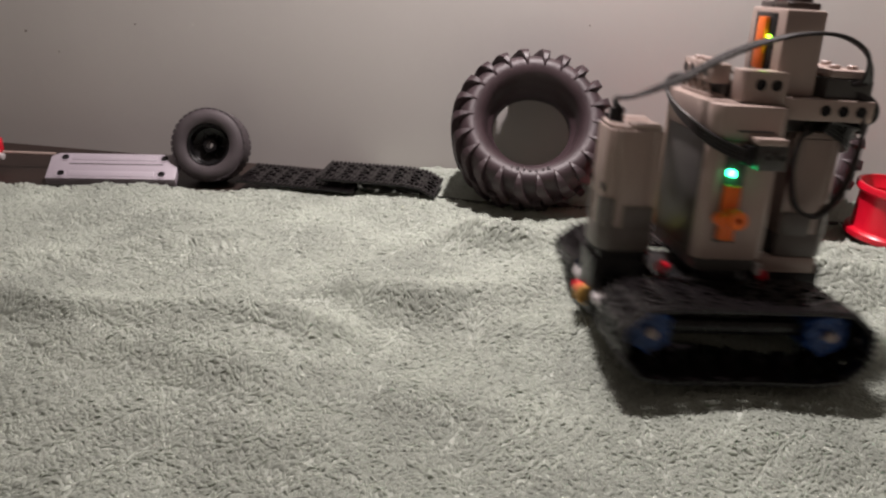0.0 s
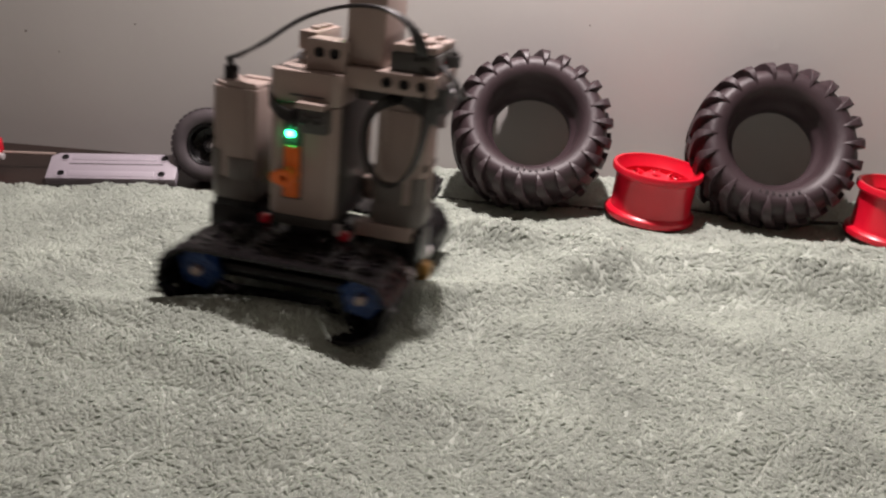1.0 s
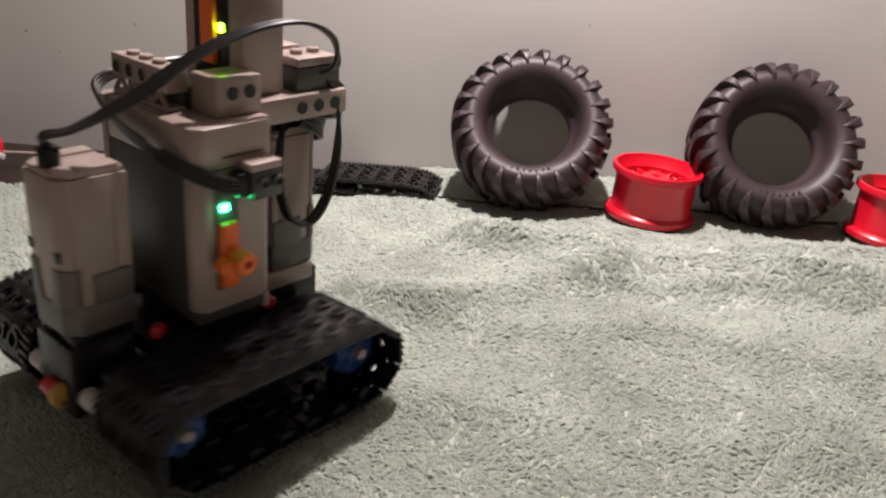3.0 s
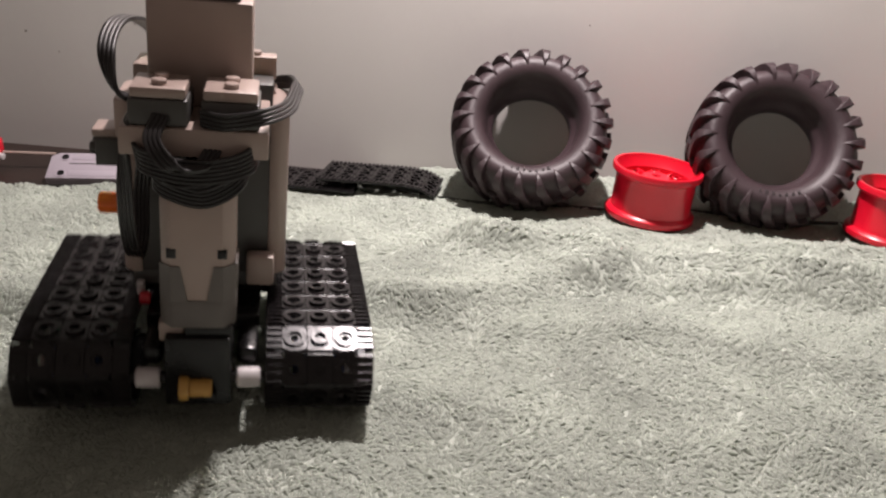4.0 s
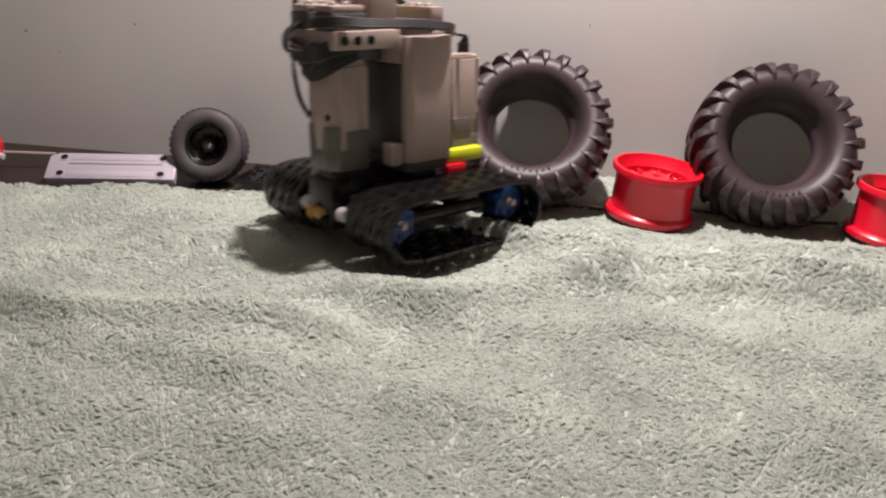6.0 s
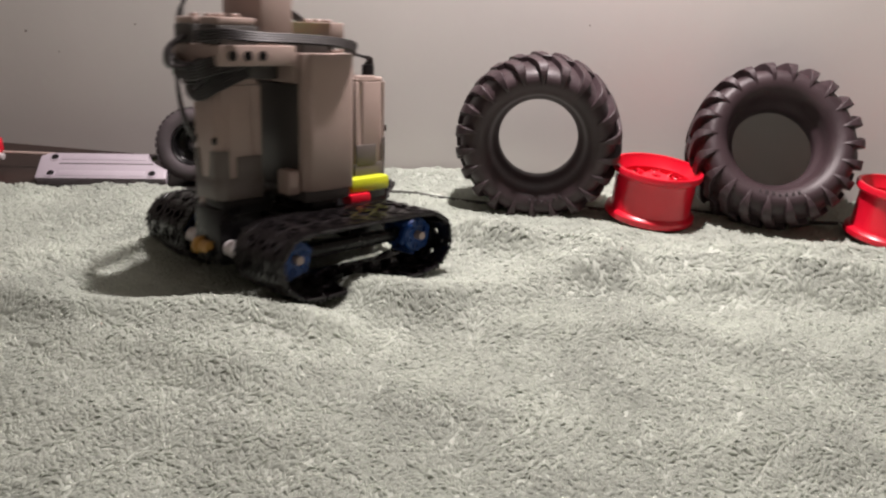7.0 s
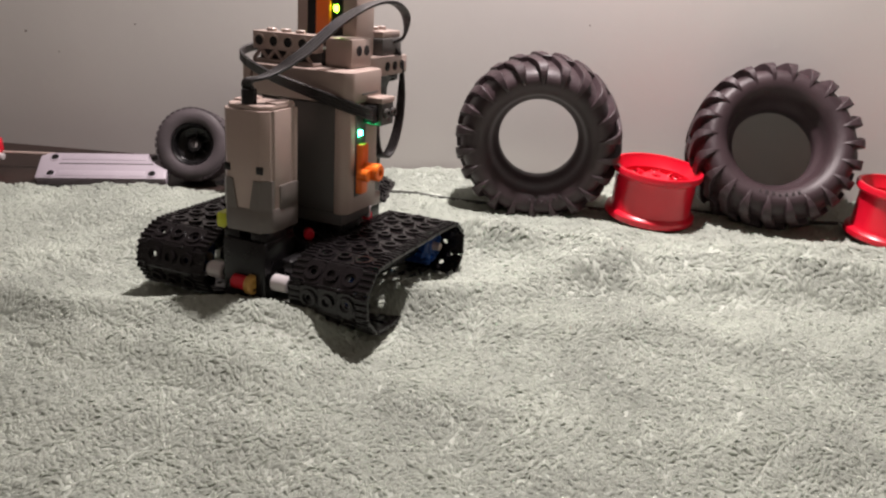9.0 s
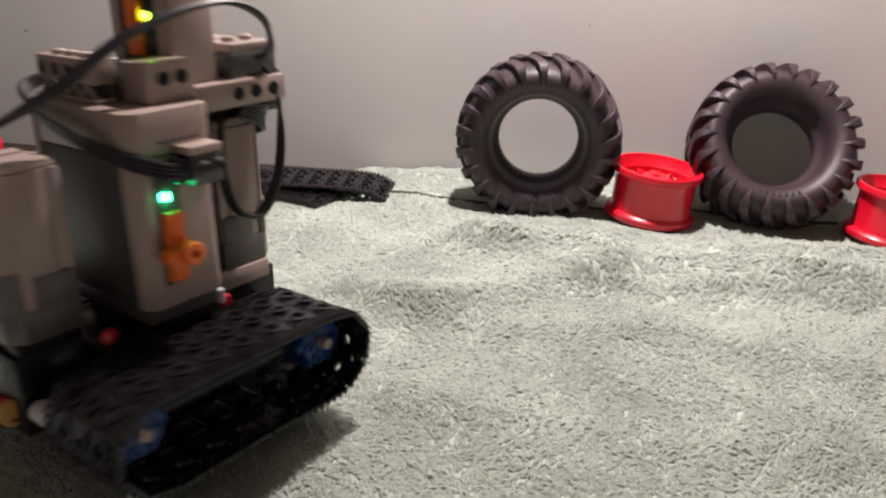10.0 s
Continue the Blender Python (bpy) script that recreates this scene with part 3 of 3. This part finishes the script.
        fork = part("fork", block((x * 54 - 3.5, -6.5, 21), (x * 54 + 3.5, 6.5, 24.4), 1.0), BLACK, ax)
        part("red_bush", rod((x * 55, -5, 25), (x * 55, 3, 25), 3.4, 16, bevel=0.5), RED if x > 0 else TAN, fork)
        part("tan_bush", rod((x * 55, 3, 25), (x * 55, 6.5, 25), 4.6, 16, bevel=0.5), TAN, fork)
    part("yellow_arm", block((21, -20.5, 45.8), (47.5, -13.0, 53.6), 1.6), YELLOW, robot, "yellow-green toy beam")
    part("red_pin", block((19, -22, 39), (33, -14, 45.6), 1.2), RED, robot, "red pin")
    part("red_pin", rod((21, 13.0, 42.6), (25, 16.0, 42.8), 2.6, 14, bevel=0.6), RED, robot, "red pin")
    part("red_pin", rod((-20, 20, 43), (-20, 24, 43), 2.6, 14, bevel=0.5), RED, robot, "red pin")
    part("white_pin", rod((-17, 24, 43.5), (-17, 24, 49), 1.6, 10, bevel=0.3), WHITE, robot)
    # tracks and sprockets
    movers = []
    for side in (-1, 1):
        track = new("track")
        track.parent = robot
        track.matrix_basis = pose(0, side * TRACK_Y / 1000, 0)
        tagged(track, "black plastic crawler track of ribbed links")
        part("side_beam", block((-43, -3.6, 23.4), (43, 3.6, 30.4), 2.6), BLACK, track)
        sprockets = []
        for x in (-WHEEL_X, WHEEL_X):
            bm = lathe([(2.4, -8.6), (8.4, -8.6), (9.2, -7.6), (9.2, -4.0), (7.4, -3.4), (7.4, 3.4), (9.2, 4.0), (9.2, 7.6), (8.4, 8.6), (2.4, 8.6)], 24)
            for k in range(6):
                a = (k + 0.5) * math.pi / 3
                t = block((7.5, -1.7, -7.4), (10.8, 1.7, 7.4), 0.6, seg=1)
                bmesh.ops.rotate(t, cent=(0, 0, 0), matrix=Matrix.Rotation(a, 3, "Z"), verts=t.verts)
                bm = merge(bm, t)
                c = (6.2 * math.cos(a), 6.2 * math.sin(a))
                rod((*c, 8.2), (*c, 9.4), 1.9, 10, bm, hole=1.2)
                rod((*c, -9.4), (*c, -8.2), 1.9, 10, bm, hole=1.2)
            bmesh.ops.rotate(bm, cent=(0, 0, 0), matrix=Matrix.Rotation(math.pi / 2, 3, "X"), verts=bm.verts)
            sp = part("sprocket", bm, BLUE, track, "blue six-toothed sprocket")
            part("axle_tip", rod((0, -12.5, 0), (0, 12.5, 0), 2.2, 10, bevel=0.3), LIGHT_GREY, sp)
            sp.matrix_basis = pose(x / 1000, 0, WHEEL_Z / 1000)
            sprockets.append((sp, x))
        chain = [add_link(track, link_pose(i * PITCH)) for i in range(LINKS)]
        movers.append((side, sprockets, chain))
    return robot, movers


# ---------------------------------------------------------------- loose parts along the wall
def build_big_tyre(label):
    root = thing("tractor_tyre", label, "tyre", "large tyres by the wall")
    half = [(50.0, 0), (49.6, 8), (48.4, 14), (46.4, 18.4), (43.6, 21.2), (40.6, 22.0), (37.8, 21.6), (34.8, 20.2), (32.4, 18.0), (31.0, 15.4), (30.2, 12.4), (29.4, 9.0), (28.0, 6.4), (26.2, 4.8), (25.6, 3.0), (25.5, 0)]
    prof = half + [(r, -z) for r, z in half[-2:0:-1]]
    part("carcass", lathe(prof, 80), RUBBER, root, "black rubber tyre body with rounded sides")
    bm = bmesh.new()
    skew = 0.17
    rows = []
    for w0, w1, a, r0, r1, t in ((19.6, 21.9, -0.015, 37.2, 38.2, 0.7), (20.3, 23.2, -0.008, 40.8, 42.8, 1.5), (18.0, 22.8, 0.0, 43.0, 47.2, 2.3), (15, 20.2, 0.012, 46.0, 51.0, 2.9),
                                 (12, 16.0, 0.04, 46.5, 52.6, 3.1), (8, 9, 0.10, 47.0, 53.2, 3.0), (-2, -2, skew, 47.0, 53.2, 2.8)):
        ring = []
        for r, w, s, th in ((r0, w0, -1, t + 0.6), (r0, w0, 1, t + 0.6), (r1, w1, 1, t), (r1, w1, -1, t)):
            aa = a + s * th / 50.0
            ring.append(bm.verts.new((r * math.cos(aa), r * math.sin(aa), w)))
        rows.append(ring)
    bm.faces.new(rows[0])
    bm.faces.new(rows[-1][::-1])
    for A, B in zip(rows, rows[1:]):
        for j in range(4):
            bm.faces.new((A[j], A[(j + 1) % 4], B[(j + 1) % 4], B[j]))
    bmesh.ops.bevel(bm, geom=bm.edges[:], offset=0.35, segments=1, affect="EDGES")
    me = finish(bm, "lug", RUBBER, 30)
    count = 22
    for i in range(count):
        for flip in (0, 1):
            ob = new("lug", me)
            ob.parent = root
            a = 360 / count * (i + 0.5 * flip)
            ob.matrix_basis = pose(0, 0, 0, 180 * flip, 0, 0) @ pose(0, 0, 0, 0, 0, a)
    for side in (0, 1):                            # size moulded into the side
        for i, ch in enumerate("107x44R"):
            cu = bpy.data.curves.new("moulded_letter", "FONT")
            cu.body, cu.size, cu.extrude, cu.align_x = ch, 0.0042, 0.00035, "CENTER"
            cu.materials.append(RUBBER_GREY)
            ob = new("moulded_letter", cu)
            ob.parent = root
            a = -90 - 18 + i * 6.2
            ob.matrix_basis = pose(0, 0, 0, 180 * side, 0, 180 * side) @ pose(0, 0, 0, 0, 0, a + 90) @ pose(0, -0.0380, 0.0214, 12, 0, 0)
    return root


def build_red_rim(label):
    root = thing("red_wheel_rim", label, "wheel rim", "red rims by the wall")
    prof = [(28.2, 16.5), (28.7, 15.6), (28.6, 12.8), (27.6, 11.6), (25.9, 11.0), (25.4, 9), (25.4, -9), (25.9, -11.0), (27.6, -11.8), (28.6, -13.0), (28.8, -15.4), (28.3, -16.5), (26.4, -16.5), (25.6, -13.2), (22.8, -9), (22.6, 9), (25.6, 13.2), (26.4, 16.5)]
    part("rim_shell", lathe(prof, 72), RED, root, "glossy red plastic rim with two flanges")
    bm = lathe([(22.8, 1.8), (22.8, 4.4), (9, 6.2), (9, 3.6)], 48)
    part("web", bm, RED, root)
    hub = part("hub", lathe([(9.2, 1), (9.2, 9.5), (8.4, 10.2), (3.0, 10.2), (2.6, 9.6), (2.6, 1)], 32), RED, root)
    for k in range(6):
        a = k * math.pi / 3
        c = (15.5 * math.cos(a), 15.5 * math.sin(a))
        part("peg", rod((*c, 4), (*c, 9.0), 3.1, 14, bevel=0.4, hole=2.3), RED, hub)
        b = block((9, -0.9, 3.5), (22.5, 0.9, 7.6), 0.3)
        bmesh.ops.rotate(b, cent=(0, 0, 0), matrix=Matrix.Rotation(a + math.pi / 6, 3, "Z"), verts=b.verts)
        part("rib", b, RED, root)
    return root


def build_small_wheel():
    root = thing("small_wheel", "small dusty black tyre on a black rim", "wheel")
    half = [(25.6, 0), (25.6, 7), (24.6, 10.6), (22.0, 12.6), (18.0, 12.8), (15.4, 11.2), (14.6, 9.0)]
    part("tyre", lathe(half + [(r, -z) for r, z in half[:0:-1]], 64), RUBBER_GREY, root, "dusty grey-black rubber tyre")
    bm = block((-1.7, -3.2, 24.9), (1.7, 3.2, 25.75), 0.2, seg=1)
    me = finish(bm, "tread_block", RUBBER_GREY)
    for i in range(36):
        for row, z in enumerate((-7.6, 0, 7.6)):
            ob = new("tread_block", me)
            ob.parent = root
            ob.matrix_basis = pose(0, 0, z / 1000, 0, 0, 10 * i + 5 * (row % 2)) @ pose(0, 0, 0, 90, 0, 90) @ pose(0, 0, 0, 0, 0, 0)
    rim = part("rim", lathe([(15.0, 9.6), (14.2, 10.2), (13.0, 9.0), (12.2, 2.0), (5.0, -1.0), (5.0, -6), (14.6, -9.4), (15.0, -8.6)], 48), BLACK, root, "black plastic rim")
    part("hub", lathe([(5.2, -5), (5.2, 4.5), (4.4, 5.2), (2.4, 5.2), (2.4, -5)], 24), BLACK, rim)
    for k in range(6):
        b = block((4.5, -0.6, -3), (12.6, 0.6, 1.4), 0.3)
        bmesh.ops.rotate(b, cent=(0, 0, 0), matrix=Matrix.Rotation(k * math.pi / 3, 3, "Z"), verts=b.verts)
        part("spoke", b, BLACK, rim)
    return root


def build_panel():
    root = thing("toy_fairing", "lilac-grey plastic toy panel with pin holes", "toy panel")
    bm = prism([(-44, -12), (44, -12), (44, 9), (38, 12), (-38, 12), (-44, 9)], 0, 7.5, 1.2)
    body = part("plate", bm, LILAC_GREY, root)
    part("seam", block((-30, 1.2, 7.2), (34, 1.9, 7.75), 0.1), DARK_GREY, body)
    for x in (-34, 34):
        for y in (-7.4, 7.4):
            part("hole_rim", rod((x, y, 7.2), (x, y, 7.9), 3.5, 18, hole=2.5), LILAC_GREY, body)
            # black disc within the rim, painted as the shade of an open pin hole
            part("pin_hole_shade", rod((x, y, 7.1), (x, y, 7.7), 2.5, 16), BLACK, body)
    for y in (-7.4, 7.4):
        b = block((-29, y - 2.5, 7.2), (29, y + 2.5, 7.8), 0.25)
        part("raised_field", b, LILAC_GREY, body)
    return root


def build_strip(name_label, bend):
    """A loose strip of tread links; bend: degrees between each link and the next."""
    root = thing("loose_track", name_label, "toy track", "loose track strips")
    m = Matrix.Identity(4)
    for b in bend:
        add_link(root, m @ pose(0.006, 0, 0))
        m = m @ pose(0.0118, 0, 0) @ pose(0, 0, 0, 0, b, 0)
    return root


def build_edge_bits():
    root = thing("red_connector", "small red and white toy connector", "toy part")
    part("red_end", block((-8, -7, 0), (5, 6, 15), 2.5), RED, root)
    part("white_tip", rod((3, -2, 3), (8, -4, 2), 2.4, 14, bevel=0.6), WHITE, root)
    part("axle", rod((5, 2, 4), (42, 5, 3), 1.2, 10), LIGHT_GREY, root, "light grey toy axle")
    return root


# ---------------------------------------------------------------- the place
build_wall()
build_towel()
crawler, movers = build_crawler()
tyre_near = build_big_tyre("black ribbed tractor tyre leaning on the wall")
tyre_right = build_big_tyre("black ribbed tractor tyre beside red rims")
rim_a = build_red_rim("glossy red plastic wheel rim lying tilted")
rim_b = build_red_rim("glossy red plastic wheel rim beside a tyre")
wheel = build_small_wheel()
panel = build_panel()
strip_flat = build_strip("black toy track strip lying flat", [0, 2, -2, 0, 1, 0, 0])
strip_top = build_strip("black toy track strip with drooping end", [0, -1, 1, 0, 7, 20, 0])
bits = build_edge_bits()


def lying(x, y, z, normal, spin=0.0):
    """A pose whose z axis is the normal."""
    q = Vector(normal).to_track_quat("Z", "Y").to_matrix().to_4x4()
    return Matrix.Translation((x, y, z)) @ q @ pose(0, 0, 0, 0, 0, spin)


def aim(yaw, lift):
    """A unit normal: yaw from straight at the viewer (right is positive), lifted above the level."""
    a, e = radians(yaw), radians(lift)
    return (math.sin(a) * math.cos(e), -math.cos(a) * math.cos(e), math.sin(e))


tyre_right.matrix_world = lying(0.2105, 0.5350, 0.0465, aim(-7, 34))
rim_a.matrix_world = pose(0.1345, 0.521, 0.0195, 2, 3.5, 20)
rim_b.matrix_world = pose(0.2820, 0.497, 0.019, 3, 4, 50)
bits.matrix_world = pose(-0.3285, 0.590, 0.002)


# ---------------------------------------------------------------- movement
ROWS = [  # seconds, x, y, z (mm), turn, pitch, roll (degrees)
    (0.0, 119.9, 364.5, -4.5, 185.6, -2.1, 5.4), (0.2, 80.2, 379.5, 2.9, 177.2, -8.9, -0.3), (0.5, 24.6, 387.2, 3.3, 175.0, -10.7, 0.7),
    (0.7, 6.7, 385.8, 9.2, 170.6, -8.2, 3.8), (0.8, -9.1, 380.1, 3.9, 167.8, 3.4, 7.8), (1.0, -64.5, 392.9, -1.1, 168.2, -3.0, 3.3),
    (1.2, -91.6, 397.4, 4.9, 173.5, -12.1, 5.0), (1.4, -87.5, 399.1, 2.8, 198.5, -6.0, 2.3), (1.5, -75.4, 401.1, 0.1, 203.6, -5.8, 3.0),
    (1.8, -66.0, 411.8, -3.6, 231.4, -2.9, 5.4), (2.0, -62.7, 430.5, -8.1, 248.1, -9.6, 3.4), (2.3, -68.4, 391.4, 3.9, 258.9, -14.4, 2.1),
    (2.5, -79.2, 358.6, 0.8, 256.3, -7.1, -7.2), (2.7, -86.5, 308.0, 4.2, 252.5, -3.9, -4.6), (3.1, -100.0, 292.0, 3.0, 218.0, -1.0, -2.0),
    (3.5, -98.0, 296.0, 0.0, 152.0, 1.0, 0.0), (3.8, -92.7, 302.9, -1.1, 111.2, 2.2, 2.0), (4.0, -98.8, 315.1, 2.1, 100.9, -1.6, 3.9),
    (4.3, -105.9, 371.0, 7.2, 96.6, -8.3, 5.3), (4.5, -109.3, 405.7, 9.4, 97.9, -8.2, 8.8), (4.8, -105.6, 405.1, 9.2, 72.2, 12.6, -2.4),
    (5.0, -95.8, 438.7, 3.0, 56.2, 18.2, -3.7), (5.2, -82.9, 451.1, -4.7, 15.8, 1.3, -13.3), (5.5, -52.2, 455.9, -5.8, -1.6, 0.6, -12.5),
    (5.7, -49.2, 443.4, -3.2, 33.7, 2.6, -9.6), (6.2, -16.0, 480.0, 3.0, 42.0, 4.0, -3.0), (6.8, -55.0, 457.3, -4.9, 48.2, 13.4, 1.1),
    (7.0, -78.4, 418.2, -2.1, 45.7, 5.8, -6.1), (7.2, -78.0, 406.0, -1.2, 15.4, 2.2, -10.2), (7.5, -58.9, 405.7, -5.3, -24.5, -0.1, -6.3),
    (8.0, -56.9, 401.9, -0.9, -55.1, -10.0, -4.2), (8.2, -67.6, 406.1, -6.7, -87.4, -5.8, -0.7), (8.5, -68.1, 400.3, -3.6, -112.8, -5.4, 1.2),
    (8.8, -69.0, 395.6, -3.5, -113.6, -5.2, 1.0), (9.0, -69.0, 395.6, -3.5, -113.6, -5.2, 1.0), (9.5, -76.6, 373.2, -1.9, -107.2, -6.1, -3.0),
    (9.7, -88.8, 331.5, 2.5, -109.3, -8.3, -3.4), (9.9, -106.0, 284.3, 4.2, -118.3, -4.2, 1.1), (10.0, -108.4, 277.0, 6.6, -126.5, -0.8, 3.9)]


def at_time(t):
    """Place and turn of the crawler between two rows."""
    for a, b in zip(ROWS, ROWS[1:]):
        if t <= b[0]:
            k = (t - a[0]) / (b[0] - a[0])
            k = k * k * (3 - 2 * k)
            return [p + (q - p) * k for p, q in zip(a[1:], b[1:])]
    return ROWS[-1][1:]


def motions():
    walk(crawler, [(t, pose(x / 1000, y / 1000, z / 1000, rx, ry, rz)) for t, x, y, z, rz, ry, rx in ROWS])
    # how far each track has run, from the way and the turning of the crawler
    step, run, stops = 0.04, {-1: 0.0, 1: 0.0}, []
    before = at_time(0)
    for i in range(251):
        now = at_time(i * step)
        a = radians((now[3] + before[3]) / 2)
        ahead = (now[0] - before[0]) * math.cos(a) + (now[1] - before[1]) * math.sin(a)
        swing = radians(now[3] - before[3]) * TRACK_Y
        for side in (-1, 1):
            run[side] += ahead + side * -swing
        stops.append((i * step, dict(run)))
        before = now
    for side, sprockets, chain in movers:
        for sp, x in sprockets:
            walk(sp, [(t, pose(x / 1000, 0, WHEEL_Z / 1000, 0, math.degrees(r[side] / 13.2), 0)) for t, r in stops])
        for i, ob in enumerate(chain):
            walk(ob, [(t, link_pose(i * PITCH + r[side])) for t, r in stops])
    a, b = lying(0.0555, 0.552, 0.047, aim(-4, 40)), lying(0.0590, 0.536, 0.0480, aim(-6, 0), 8)
    walk(tyre_near, [(0, a), (5.98, a), (6.2, lying(0.057, 0.545, 0.048, aim(-4, 27), 3)), (6.45, b), (10, b)])
    a = lying(-0.167, 0.580, 0.0205, aim(0, 20))
    b = lying(-0.178, 0.580, 0.0205, aim(0, 20), 24)
    walk(wheel, [(0, a), (5.9, a), (6.4, b), (10, b)])
    a = pose(-0.232, 0.566, 0.002, 30, 0, 4)
    b = pose(-0.239, 0.566, 0.002, 30, 0, 5)
    walk(panel, [(0, a), (5.9, a), (6.4, b), (10, b)])
    a = pose(-0.140, 0.568, 0.005, 0, 0, -9)
    b = pose(-0.147, 0.561, 0.005, 0, 0, -27)
    walk(strip_flat, [(0, a), (5.8, a), (6.4, b), (10, b)])
    a = pose(-0.085, 0.562, 0.011, 0, 0, -8)
    b = pose(-0.118, 0.552, 0.009, 0, 0, -5)
    walk(strip_top, [(0, a), (5.8, a), (6.4, b), (10, b)])


motions()
